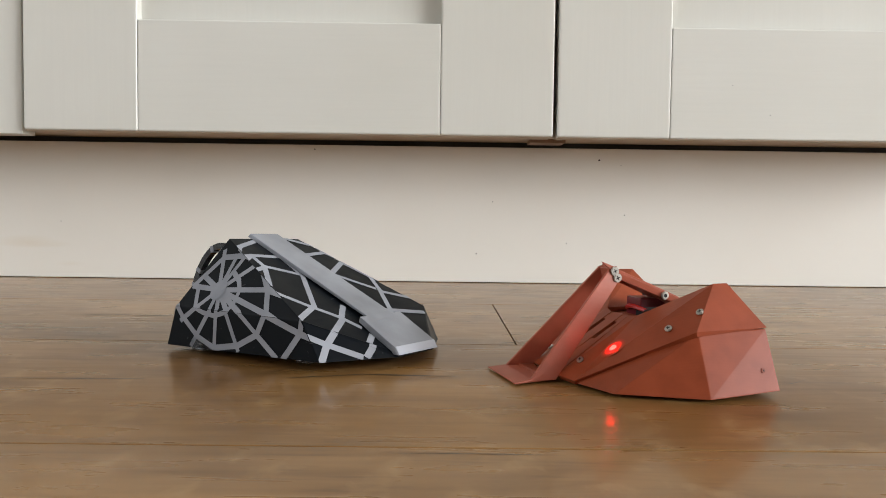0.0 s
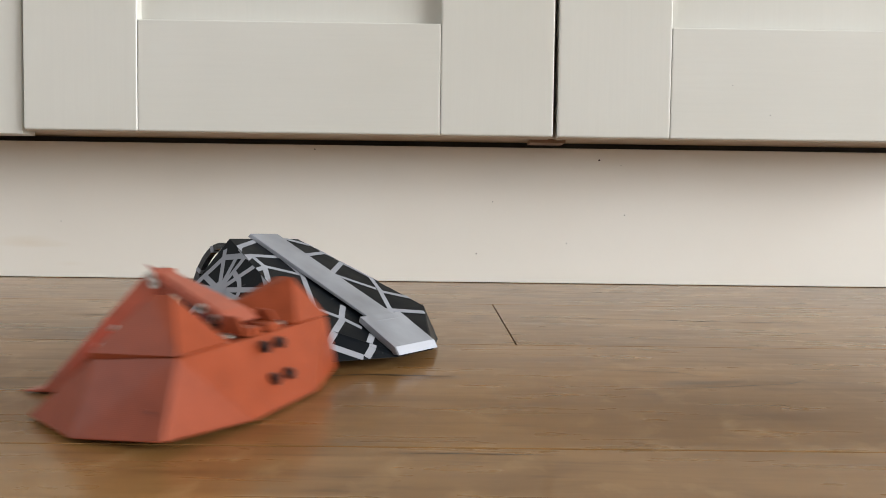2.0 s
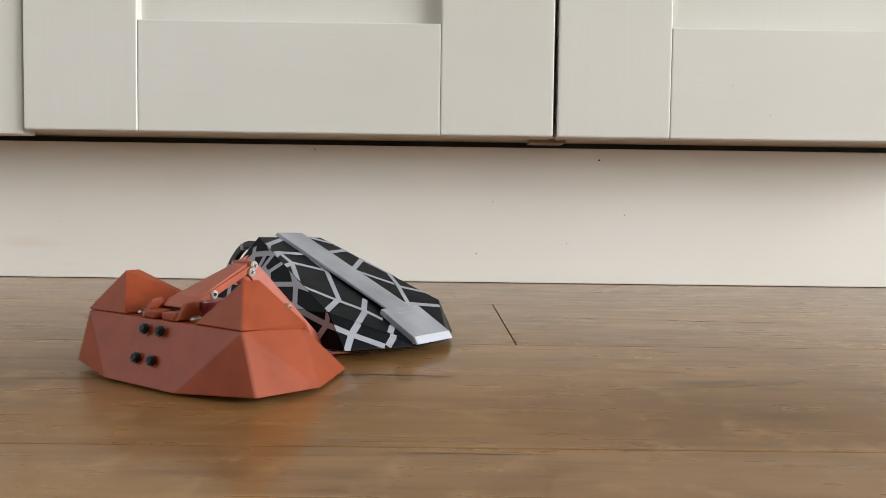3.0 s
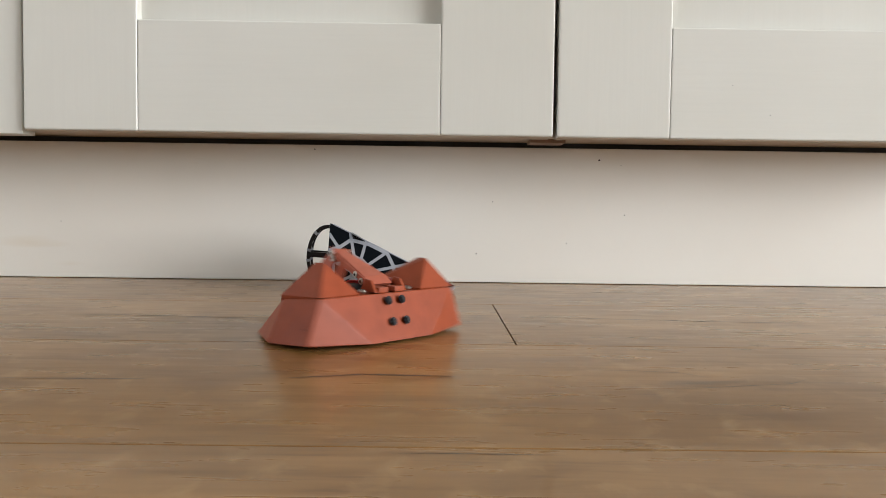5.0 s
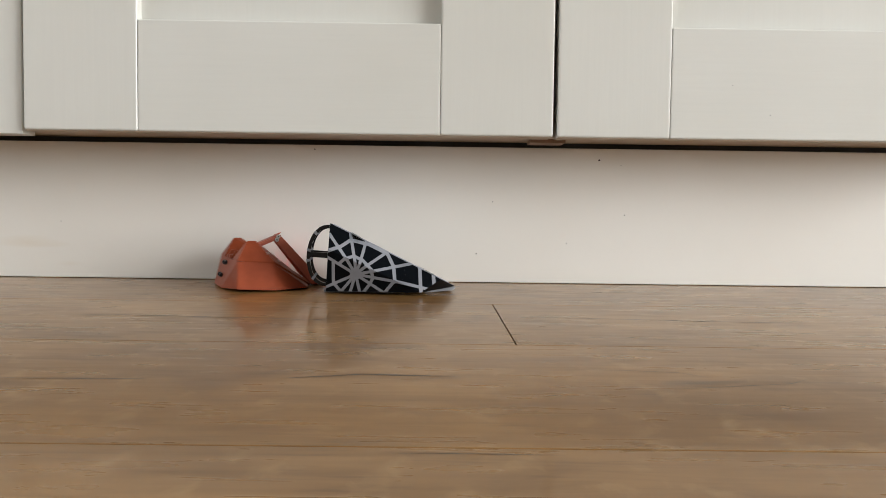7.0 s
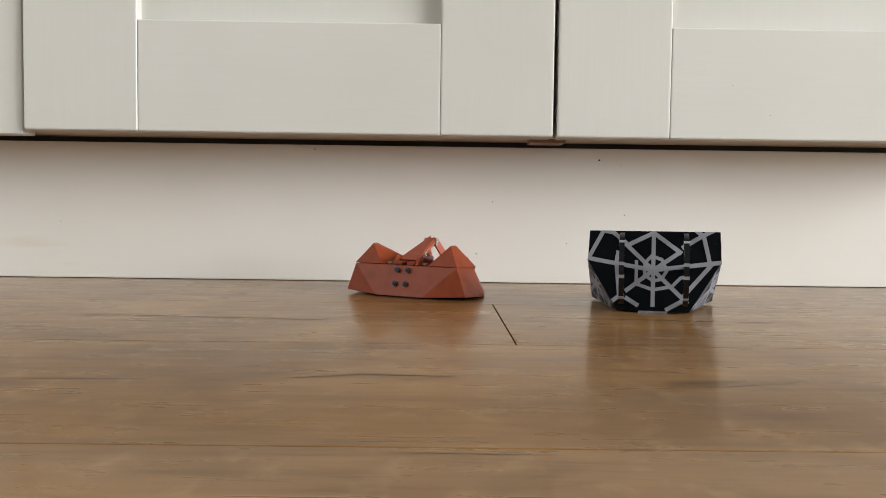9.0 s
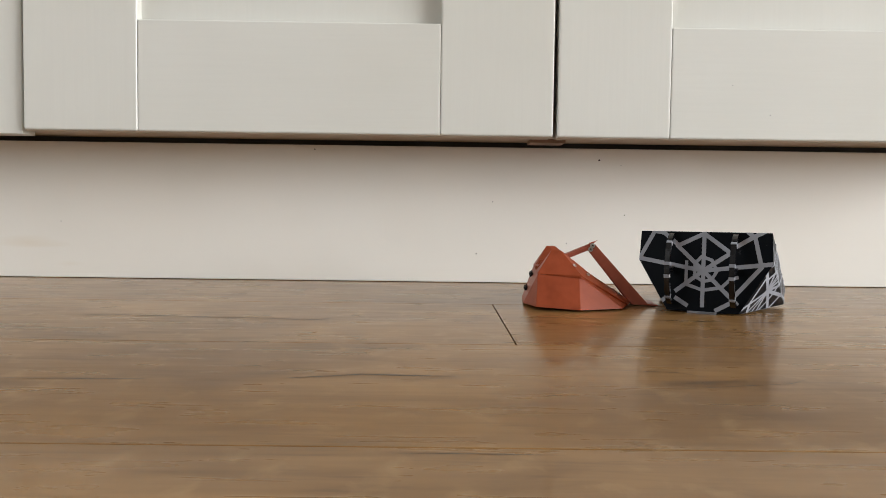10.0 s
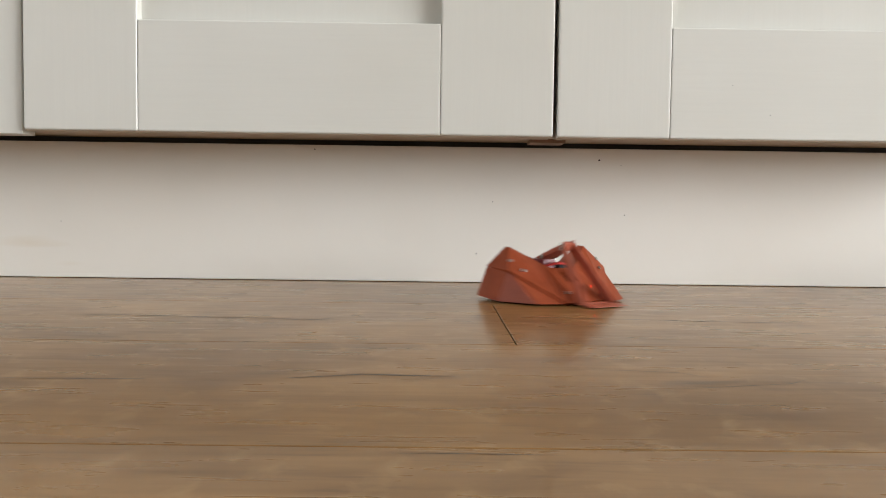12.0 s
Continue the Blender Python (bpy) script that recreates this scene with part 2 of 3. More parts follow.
def screw(parent, name, at, normal, radius, height, mat, socket):
    """A screw head standing on a face; a black inlay paints its recess shade."""
    m = facing(at, normal)
    bm = bmesh.new()
    disc(bm, Matrix.Identity(4), radius, height, 22, min(radius, height) * 0.35)
    head = part(name, bm, mat, parent, smooth=False)
    head.matrix_local = m
    bm = bmesh.new()
    # nothing is cut: the recess's shade is a black piece on the head
    if socket == "hex":
        disc(bm, Matrix.Translation((0, 0, height - 0.0001)), radius * 0.48, 0.0002, 6)
        part("socket", bm, recess_and_battery_black, head)
    else:
        for a in (0, 90):
            r = Matrix.Rotation(radians(a + 25), 4, "Z")
            b2 = boxed((-radius * 0.5, -radius * 0.10, height - 0.0001), (radius * 0.5, radius * 0.10, height + 0.00008))
            bmesh.ops.transform(b2, matrix=r, verts=b2.verts[:])
            me = bpy.data.meshes.new("slot")
            b2.to_mesh(me)
            b2.free()
            bm.from_mesh(me)
            bpy.data.meshes.remove(me)
        part("cross_slot", bm, recess_and_battery_black, head)
    return head


def slab(name, lo, hi, mat, label, category):
    return tagged(part(name, boxed(lo, hi), mat), label, category, kind="structure")


# ---- the room ----
slab("wall_north", (-2.1, 1.25, 0), (4.1, 1.35, 2.4), wall_paint, "plain pale grey wall behind the base cabinets", "wall")
slab("ceiling", (-2.1, -2.45, 2.4), (4.1, 1.35, 2.5), wall_paint, "plain pale grey ceiling of the room", "ceiling")


def pierced_wall(name, lo, hi, axis, gap, z0, z1):
    """A wall with one window opening through it; axis is the one along which it runs."""
    bm = bmesh.new()
    box(bm, lo, (hi[0], hi[1], z0))
    box(bm, (lo[0], lo[1], z1), hi)
    for a, b in ((lo[axis], gap[0]), (gap[1], hi[axis])):
        p, q = [lo[0], lo[1], z0], [hi[0], hi[1], z1]
        p[axis], q[axis] = a, b
        box(bm, p, q)
    return tagged(part(name, bm, wall_paint), "plain pale grey wall with a window opening", "wall", kind="structure")


slab("wall_south", (-2.1, -2.45, 0), (4.1, -2.35, 2.4), wall_paint, "plain pale grey wall behind the camera", "wall")
pierced_wall("wall_west", (-2.1, -2.35, 0), (-2.0, 1.25, 2.4), 1, (-1.22, 0.32), 0.1, 2.05)
pierced_wall("wall_east", (4.0, -2.35, 0), (4.1, 1.25, 2.4), 1, (-2.32, -0.08), 0.06, 2.0)

# ---- laminate floor: boards 150 mm wide that run along the cabinets ----
floor_base = slab("floor", (-2.1, -2.45, -0.03), (4.1, 1.35, -0.0085), joint_dark, "brown oak laminate floor of long boards with dark joints", "floor")
BOARD_W, BOARD_L, EDGE_Y, JOINT_X = 0.1501, 1.285, 0.3388, 0.0368


def board_mesh(length):
    """One board: a flat top with small chamfers along the joints."""
    bm = boxed((0.00034, 0.00036, -0.008), (length - 0.00034, BOARD_W - 0.00036, 0.0))
    top = [e for e in bm.edges if all(v.co.z > -0.001 for v in e.verts)]
    bmesh.ops.bevel(bm, geom=top, offset=0.00018, segments=1, affect="EDGES")
    me = bpy.data.meshes.new("floor_board")
    bm.to_mesh(me)
    bm.free()
    me.materials.append(laminate)
    return me


def lay_boards():
    whole = board_mesh(BOARD_L)
    shifts = {0: JOINT_X, 1: JOINT_X + 0.78, -1: JOINT_X + 0.55, -2: JOINT_X + 0.93, 2: JOINT_X + 0.3}
    for row in range(-18, 7):
        start = shifts.get(row, JOINT_X + (row * 0.437) % BOARD_L)
        x = start - BOARD_L * math.ceil((start + 2.0) / BOARD_L)
        while x < 3.98:
            a, b = max(x, -1.995), min(x + BOARD_L, 3.995)
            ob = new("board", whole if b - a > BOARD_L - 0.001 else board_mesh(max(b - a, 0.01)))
            ob.location = (a, EDGE_Y + row * BOARD_W, 0)
            ob.parent = floor_base
            x += BOARD_L


def crack(points, width):
    """A dark grain line printed along a board, thin at both ends."""
    bm = bmesh.new()
    pts = []
    for a, b in zip(points, points[1:]):
        for i in range(12):
            f = i / 12
            pts.append((a[0] + (b[0] - a[0]) * f, a[1] + (b[1] - a[1]) * f))
    pts.append(points[-1])
    rows = []
    for i, (x, y) in enumerate(pts):
        f = i / (len(pts) - 1)
        w = width * (0.12 + 0.88 * math.sin(math.pi * f) ** 0.6) * (0.6 + 0.8 * random.random()) / 2
        y += 0.0004 * noise.noise((x * 60, y * 9, 0.3))
        rows.append((bm.verts.new((x, y - w, 0.00008)), bm.verts.new((x, y + w, 0.00008))))
    for (a, b), (c, d) in zip(rows, rows[1:]):
        bm.faces.new((a, c, d, b))
    return part("grain_line", bm, crack_dark, floor_base)


lay_boards()
crack([(-0.2421, 0.4178), (-0.1809, 0.4211), (-0.1162, 0.4154), (-0.053, 0.4099)], 0.0016)
crack([(-0.1518, 0.2614), (-0.1245, 0.2619), (-0.1006, 0.2623)], 0.0013)
crack([(-0.0543, 0.2656), (-0.027, 0.2736), (0.0082, 0.2717)], 0.0016)
crack([(-0.011, 0.1837), (0.0114, 0.184), (0.0324, 0.1834)], 0.0004)
crack([(0.0484, 0.4322), (0.1216, 0.4248), (0.1779, 0.4207), (0.2256, 0.4203)], 0.0014)
crack([(-0.0358, 0.5782), (0.0771, 0.5751), (0.1959, 0.5728)], 0.0014)
crack([(0.0629, 0.2865), (0.0923, 0.2831), (0.1004, 0.2756)], 0.0006)
crack([(0.0795, 0.2551), (0.1274, 0.266), (0.1373, 0.2738)], 0.0006)
crack([(-0.0943, 0.4151), (-0.0712, 0.4083), (-0.0541, 0.4186)], 0.0014)

# ---- base cabinets ----
DOOR_Y, DOOR_Z, DOOR_X, DOOR_W, DOOR_H, DOOR_T = 0.5704, 0.1175, -0.3107, 0.397, 0.715, 0.020
STILE, RAIL = 0.085, 0.083


def base_cabinet():
    """A 400 mm unit: carcass and one framed door with a recessed centre panel."""
    cab = tagged(new("base_cabinet"), "cream painted kitchen base cabinet with a shaker door", "cabinet", "row of base cabinets")
    cab.location = (DOOR_X, DOOR_Y, DOOR_Z)
    body = boxed((-0.0015, DOOR_T + 0.002, 0.002), (DOOR_W + 0.0015, 0.58, DOOR_H), 0.0006, 1)
    part("carcass", body, raw_edge, cab, "carcass with a bare beige underside")
    door = part("door", boxed((STILE - 0.008, 0.0090, RAIL - 0.008), (DOOR_W - STILE + 0.008, 0.0165, DOOR_H - RAIL + 0.008), 0.0), door_paint, cab, "cream framed door")
    for x in (0, DOOR_W - STILE):
        part("stile", boxed((x, 0, 0), (x + STILE, DOOR_T, DOOR_H), 0.0017, 3), door_paint, door)
    for z in (0, DOOR_H - RAIL):
        part("rail", boxed((STILE + 0.00005, 0.0003, z), (DOOR_W - STILE - 0.00005, DOOR_T - 0.0003, z + RAIL), 0.0014, 3), rail_paint, door)
    part("raw_bottom_edge", boxed((0.001, 0.0015, -0.0004), (DOOR_W - 0.001, DOOR_T - 0.001, 0.0012)), raw_edge, door, "bare beige bottom edge")
    return cab


first = base_cabinet()
second = copy_thing(first, pose(DOOR_X + 0.4003, DOOR_Y, DOOR_Z - 0.0002))
second["label"] = "cream painted kitchen base cabinet beside a dark door gap"

side = tagged(new("end_panel"), "cream painted filler panel beside the first cabinet door", "panel", kind="structure")
side.location = (DOOR_X - 0.003, DOOR_Y + 0.004, DOOR_Z - 0.003)
part("panel_board", boxed((-0.7, 0, 0), (0, 0.018, 0.72), 0.0009), door_paint, side)
part("panel_backing", boxed((-0.7, 0.019, 0.0055), (0, 0.58, 0.72)), raw_edge, side)

plinth = tagged(part("plinth", boxed((-1.01, PLINTH_Y, 0.0004), (0.488, PLINTH_Y + 0.016, 0.1150), 0.0008), plinth_board), "cream plinth board under the cabinets, scuffed and specked", "plinth", kind="structure")
# black strip put in for the shade of the gap above the plinth
tagged(part("plinth_seal", boxed((-1.01, PLINTH_Y + 0.002, 0.1151), (0.488, PLINTH_Y + 0.02, 0.1192)), void_black), "black strip standing in for the dark gap between plinth and cabinets", "seal", kind="structure")
# unseen black sheet that keeps the space behind the plinth dark
tagged(part("kickspace_back", boxed((-1.01, PLINTH_Y + 0.03, 0.0), (0.488, PLINTH_Y + 0.04, 0.117)), void_black), "unseen black sheet for the dark void behind the plinth board", "backing", kind="structure")


def flake(name, at, size, mat, parent, label=""):
    bm = bmesh.new()
    bmesh.ops.create_icosphere(bm, subdivisions=1, radius=1.0)
    for v in bm.verts:
        v.co *= 0.7 + 0.5 * random.random()
    bmesh.ops.transform(bm, matrix=Matrix.Translation(at) @ Matrix.Diagonal((*size, 1)), verts=bm.verts[:])
    return part(name, bm, mat, parent, label)


for x, z, r in ((0.1365, 0.1052, 0.0009), (-0.104, 0.1112, 0.0008), (0.155, 0.1012, 0.0004), (0.159, 0.0590, 0.0005), (0.110, 0.0345, 0.0005), (0.0335, 0.0248, 0.0006), (0.0468, 0.0690, 0.0005), (-0.318, 0.0478, 0.0005)):
    flake("speck", (x, PLINTH_Y - 0.0001, z), (r, 0.0003, r), speck_dark, plinth)
for x, z, r in ((0.250, 0.136, 0.0004), (0.221, 0.158, 0.0003)):
    flake("speck", (x - DOOR_X - 0.4003, -0.0001, z - DOOR_Z), (r, 0.0003, r), speck_dark, [c for c in second.children if c.name.startswith("door")][0])
bracket = tagged(part("edge_chip", boxed((0.074, 0.606, 0.1163), (0.102, 0.630, 0.1192), 0.0005), chip_brown), "broken brown chipboard corner under the cabinets", "chip")

crumbs = bmesh.new()
for i in range(20):
    x = random.choice((-0.262, -0.255, 0.068, 0.0, -0.34, 0.21, 0.1)) + random.uniform(-0.014, 0.014)
    r = random.uniform(0.0002, 0.0006)
    bmesh.ops.create_icosphere(crumbs, subdivisions=1, radius=r, matrix=Matrix.Translation((x, PLINTH_Y - random.uniform(0.001, 0.004), r * 0.8)))
tagged(part("crumbs", crumbs, crumb_pale), "pale crumbs along the foot of the plinth", "crumbs", kind="stuff")

# ---- terracotta flipper robot (front along x, millimetres) ----
GM, GR, GF, NO = (-19.2, 19.0, 0.6), (-11.6, 48.9, 2.0), (15.9, 50.9, 0.6), (48.4, 19.3, 0.8)
BR, BF, RR, RF = (-11.0, 41.9, 22.1), (16.1, 42.5, 21.3), (-2.1, 32.2, 36.2), (3.8, 33.0, 36.2)
V1, V2, VN, NI = (-11.0, 19.5, 22.3), (20.2, 11.7, 22.8), (21.3, 6.9, 22.0), (51.5, 11.0, 2.2)


def m_(p):
    return (p[0], -p[1], p[2])


def shifted(p, dx=0.0, dy=0.0, dz=0.0):
    return (p[0] + dx, p[1] + dy, p[2] + dz)


def terracotta_robot():
    bot = tagged(new("flipper_robot"), "small terracotta-coloured printed robot with two peaks and a front flipper", "robot")
    # lower shell
    half = [GM, GR, shifted(GF, -0.6, -0.8), (42.5, 37.0, 0.8), (47.5, 20.5, 0.8), shifted(BR, 0.2, -0.2, -0.5), shifted(BF, -1.3, -1.2, -0.6), (43.0, 14.0, 3.2)]
    pts = half + [m_(p) for p in half]
    part("lower_shell", hull(pts, bevel=0.35), terracotta, bot)
    # two peaked covers with the sloping front plates
    for s in (1, -1):
        q = [(p[0], p[1] * s, p[2]) for p in (BR, BF, RR, RF, V1, V2, VN, NI, shifted(NO, 0, 0, 0.8))]
        lo = [(p[0], p[1] * s, p[2]) for p in (shifted(BR, 0, 0, -0.1), shifted(BF, -0.4, -0.3, -1.7), shifted(V1, 1, 0, -1.2), shifted(V2, -1.0, 0, -1.6), shifted(VN, -1.2, 0, -1.5), shifted(NI, -1.6, 0, -1.6), shifted(NO, -1.2, -1.0, -0.7))]
        p = q + lo
        f = [(0, 2, 4), (0, 1, 3, 2), (2, 3, 5, 4), (3, 1, 8), (3, 8, 5), (5, 8, 7), (5, 7, 6),
             (0, 9, 10, 1), (1, 10, 15, 8), (8, 15, 14, 7), (7, 14, 13, 6), (6, 13, 12, 5), (5, 12, 11, 4), (4, 11, 9, 0),
             (9, 11, 12), (9, 12, 10), (10, 12, 15), (12, 14, 15), (12, 13, 14)]
        bm = solid(p, f)
        bmesh.ops.recalc_face_normals(bm, faces=bm.faces[:])
        bmesh.ops.dissolve_limit(bm, angle_limit=radians(2), verts=bm.verts[:], edges=bm.edges[:])
        bmesh.ops.bevel(bm, geom=[e for e in bm.edges if e.calc_face_angle(0) > 0.2], offset=0.00032, segments=2, affect="EDGES", clamp_overlap=True)
        part("peak_cover", bm, terracotta, bot)
    # centre plate under the flipper, with its two slots
    cp = bmesh.new()
    for y0, y1, w0, w1 in ((-7.0, -5.6, -11.2, -5.6), (-3.0, 3.0, -3.0, 3.0), (5.6, 7.0, 5.6, 11.2)):
        b = hull([(x + dx, y, z + dz) for x, z, ys in ((21.3, 22.1, (y0, y1)), (51.4, 2.5, (w0, w1))) for y in ys for dx, dz in ((0, 0), (-1.1, -1.2))])
        me = bpy.data.meshes.new("strip")
        b.to_mesh(me)
        b.free()
        cp.from_mesh(me)
        bpy.data.meshes.remove(me)
    for x0, z0, x1, z1 in ((21.3, 22.1, 25.0, 19.7), (34.0, 13.8, 51.4, 2.5)):
        b = hull([(x + dx, y, z + dz) for x, z in ((x0, z0 - 0.2), (x1, z1 - 0.2)) for y in (-6.9, 6.9) for dx, dz in ((0, 0), (-0.8, -0.9))])
        me = bpy.data.meshes.new("strip")
        b.to_mesh(me)
        b.free()
        cp.from_mesh(me)
        bpy.data.meshes.remove(me)
    part("centre_plate", cp, terracotta, bot)
    # black slab put in the cavity to paint its shade
    part("slot_recess", hull([(x, y, z + dz) for x, z in ((24.0, 18.4), (40.0, 8.0)) for y in (-6.8, 6.8) for dz in (0, -1.2)]), recess_and_battery_black, bot, "black slab standing in for the shade behind the slots")
    # the works between the peaks
    part("servo", boxed((0.000, -0.0105, 0.0195), (0.0125, 0.0005, 0.0275), 0.0006), maroon, bot, "maroon servo case")
    part("battery", boxed((0.002, 0.0015, 0.0195), (0.0155, 0.0110, 0.0245), 0.0012), recess_and_battery_black, bot, "black battery pack")
    wire = bmesh.new()
    for i in range(56):
        a = math.pi * i / 55
        bmesh.ops.create_icosphere(wire, subdivisions=1, radius=0.0009, matrix=Matrix.Translation((0.0135 + 0.003 * math.sin(a), -0.008 + 0.018 * i / 55, 0.0232 + 0.0016 * math.sin(a))))
    part("wire", wire, material("red_wire", (0.5, 0.02, 0.015), 0.35)[0], bot, "red wire")
    for s in (1, -1):
        part("hinge_lug", boxed((-0.0112, s * 0.0050 - 0.0030, 0.0218), (-0.0040, s * 0.0050 + 0.0030, 0.0244), 0.0005), terracotta, bot)
        part("hinge_cheek", hull([(-11.0, s * 8.3, 22), (-11.0, s * 10.2, 22), (0.0, s * 8.3, 22), (0.0, s * 10.2, 22), (-7.4, s * 8.3, 27.6), (-7.4, s * 9.9, 27.6), (-3.6, s * 8.3, 28.2), (-3.6, s * 9.9, 28.2)], bevel=0.5), terracotta, bot)
        screw(bot, "deck_screw", (-7.0, s * 14.6, 22.3), (-0.15, 0, 1), 0.0019, 0.0012, zinc, "cross")
    for y in (4.25, -4.25):
        for x, z in ((-12.8, 18.2), (-16.2, 8.8)):
            screw(bot, "cap_screw", (x, y, z), (-0.936, 0, 0.351), 0.00195, 0.0021, cap_black, "hex")
    up = Vector((0.640, 0.285, 0.713))
    for s in (1, -1):
        nrm = (up.x, up.y * s, up.z)
        for x, y, z in ((20.8, 33.4, 21.0), (11.9, 37.8, 27.0), (43.0, 12.8, 7.3)):
            screw(bot, "plate_screw", (x, y * s, z), nrm, 0.0013, 0.0009, zinc, "cross")
    screw(bot, "side_screw", (-6.5, 46.6, 8.5), (0.0, 0.95, 0.3), 0.0009, 0.0003, terracotta_dark, "cross")
    # red lamp in the left plate
    bm = bmesh.new()
    bmesh.ops.create_circle(bm, cap_ends=True, segments=40, radius=0.0051)
    r = bmesh.ops.extrude_face_region(bm, geom=bm.faces[:])
    bmesh.ops.translate(bm, vec=(0, 0, 0.00003), verts=[v for v in r["geom"] if isinstance(v, bmesh.types.BMVert)])
    lamp = part("indicator_lamp", bm, led_glow, bot, "red indicator lamp with its halo painted round it")
    lamp.matrix_local = facing((33.95, 19.64, 12.68), (0.606, -0.033, 0.795)) @ Matrix.Translation((0, 0, 0.00001))
    dome = bmesh.new()
    bmesh.ops.create_icosphere(dome, subdivisions=3, radius=0.0014)
    bmesh.ops.transform(dome, matrix=Matrix.Diagonal((1, 1, 0.55, 1)), verts=dome.verts[:])
    part("lamp_dome", dome, led_core, lamp, "glowing red lamp dome", smooth=True)
    return bot


HINGE = (-5.0, 0.0, 20.0)


def flipper(bot):
    """The lifting arm: link, trough with two cheeks, and the lip; its origin is the hinge."""
    def h(p):
        return (p[0] - HINGE[0], p[1] - HINGE[1], p[2] - HINGE[2])

    arm = part("flipper", hull([h(p) for s in (1, -1) for p in ((-4.5, 6.9 * s, 25.4), (-1.5, 6.9 * s, 23.8), (0.5, 6.9 * s, 28.8), (26.2, 3.2 * s, 40.0), (27.6, 3.2 * s, 38.4), (1.0, 6.9 * s, 26.5))], bevel=0.3), mauve_sheen, bot, "lifting flipper arm")
    arm.location = Vector(HINGE) * 0.001
    for s in (1, -1):
        cheek = [(25.2, 3.4, 40.2), (25.2, 5.0, 40.2), (24.3, 3.4, 34.6), (24.3, 5.0, 34.6), (28.6, 3.4, 39.4), (28.6, 5.0, 39.4)]
        part("knuckle", hull([h((x, y * s, z)) for x, y, z in cheek], bevel=0.3), mauve_sheen, arm)
        wall = [(28.3, 3.6, 39.2), (28.3, 4.9, 39.2), (24.3, 3.6, 34.8), (24.3, 4.9, 34.8), (56.8, 11.0, 3.2), (56.8, 12.6, 3.2), (52.0, 10.6, 0.6), (52.0, 12.2, 0.6), (62.5, 12.0, 0.7), (62.5, 13.4, 0.7)]
        part("side_wall", hull([h((x, y * s, z)) for x, y, z in wall], bevel=0.25), mauve_sheen, arm)
        side_link = [(-2.0, 6.9, 27.4), (-2.0, 7.9, 27.4), (-2.0, 6.9, 24.6), (-2.0, 7.9, 24.6), (25.5, 3.6, 38.5), (25.5, 4.6, 38.5), (24.5, 3.6, 35.5), (24.5, 4.6, 35.5)]
        part("side_link", hull([h((x, y * s, z)) for x, y, z in side_link], bevel=0.25), mauve_sheen, arm)
        for x, z in ((26.4, 38.4), (25.2, 35.9)):
            screw(arm, "link_screw", h((x, 5.0 * s, z)), (0, s, 0), 0.00165, 0.0008, zinc, "cross")
        for x, z in ((1.6, 26.4), (6.4, 29.3)):
            screw(arm, "link_screw", h((x, (7.8 - 0.12 * (x + 2)) * s, z)), (0, s, 0), 0.00155, 0.0009, zinc, "hex")
    part("cross_plate", hull([h((x, y * s, z)) for s in (1, -1) for x, y, z in ((25.4, 3.5, 40.0), (28.2, 3.5, 39.3), (24.6, 3.5, 34.8), (26.4, 3.5, 33.9))], bevel=0.3), mauve_sheen, arm)
    part("foot_bar", hull([h((x, y * s, z)) for s in (1, -1) for x, y, z in ((51.5, 10.8, 0.5), (52.2, 10.8, 1.9), (57.0, 11.2, 2.3), (58.0, 11.2, 0.5))], bevel=0.2), terracotta_dark, arm)
    part("lip", hull([h((x, y * s, z)) for s in (1, -1) for x, y, z in ((52.5, 11.2, 0.4), (53.0, 11.6, 1.6), (62.0, 13.2, 1.5), (68.4, 14.6, 0.25), (68.4, 14.6, 0.6))], bevel=0.12), mauve_sheen, arm, "flat front lip")
    crown = bmesh.new()
    for y, hgt, lean in ((-2.4, 1.1, 1.0), (-0.9, 0.6, 0.4), (0.8, 0.9, 0.6), (2.4, 2.0, 4.2)):
        b = hull([h(p) for p in ((24.6, y - 0.8, 39.6), (27.4, y - 0.8, 39.4), (24.6, y + 0.8, 39.6), (27.4, y + 0.8, 39.4), (26.4 + lean, y, 39.8 + hgt), (26.0 + lean, y + 0.2, 39.8 + hgt))])
        me = bpy.data.meshes.new("spike")
        b.to_mesh(me)
        b.free()
        crown.from_mesh(me)
        bpy.data.meshes.remove(me)
    part("torn_edge", crown, mauve_sheen, arm, "ragged broken edge")
    return arm


orange_bot = terracotta_robot()
orange_arm = flipper(orange_bot)

# ---- black wedge robot with painted webs (front along x, millimetres) ----
B = {"RB": (0.0, 38.4, 0.0), "RM": (7.03, 39.3, 16.9), "RT": (18.8, 21.0, 45.2), "F": (78.7, 40.2, 14.8), "SF": (87.0, 39.6, 0.0), "N": (102.4, 12.5, 0.0), "NT": (100.5, 12.5, 2.0)}


def clip_poly(poly, region):
    """Cuts a flat polygon to a convex region; both counter-clockwise."""
    out = poly
    for a, b in zip(region, region[1:] + region[:1]):
        src, out = out, []
        if not src:
            return []
        inside = [(b[0] - a[0]) * (p[1] - a[1]) - (b[1] - a[1]) * (p[0] - a[0]) for p in src]
        for i, p in enumerate(src):
            j = (i + 1) % len(src)
            if inside[i] >= 0:
                out.append(p)
            if (inside[i] >= 0) != (inside[j] >= 0):
                f = inside[i] / (inside[i] - inside[j])
                q = src[j]
                out.append((p[0] + (q[0] - p[0]) * f, p[1] + (q[1] - p[1]) * f))
    return out


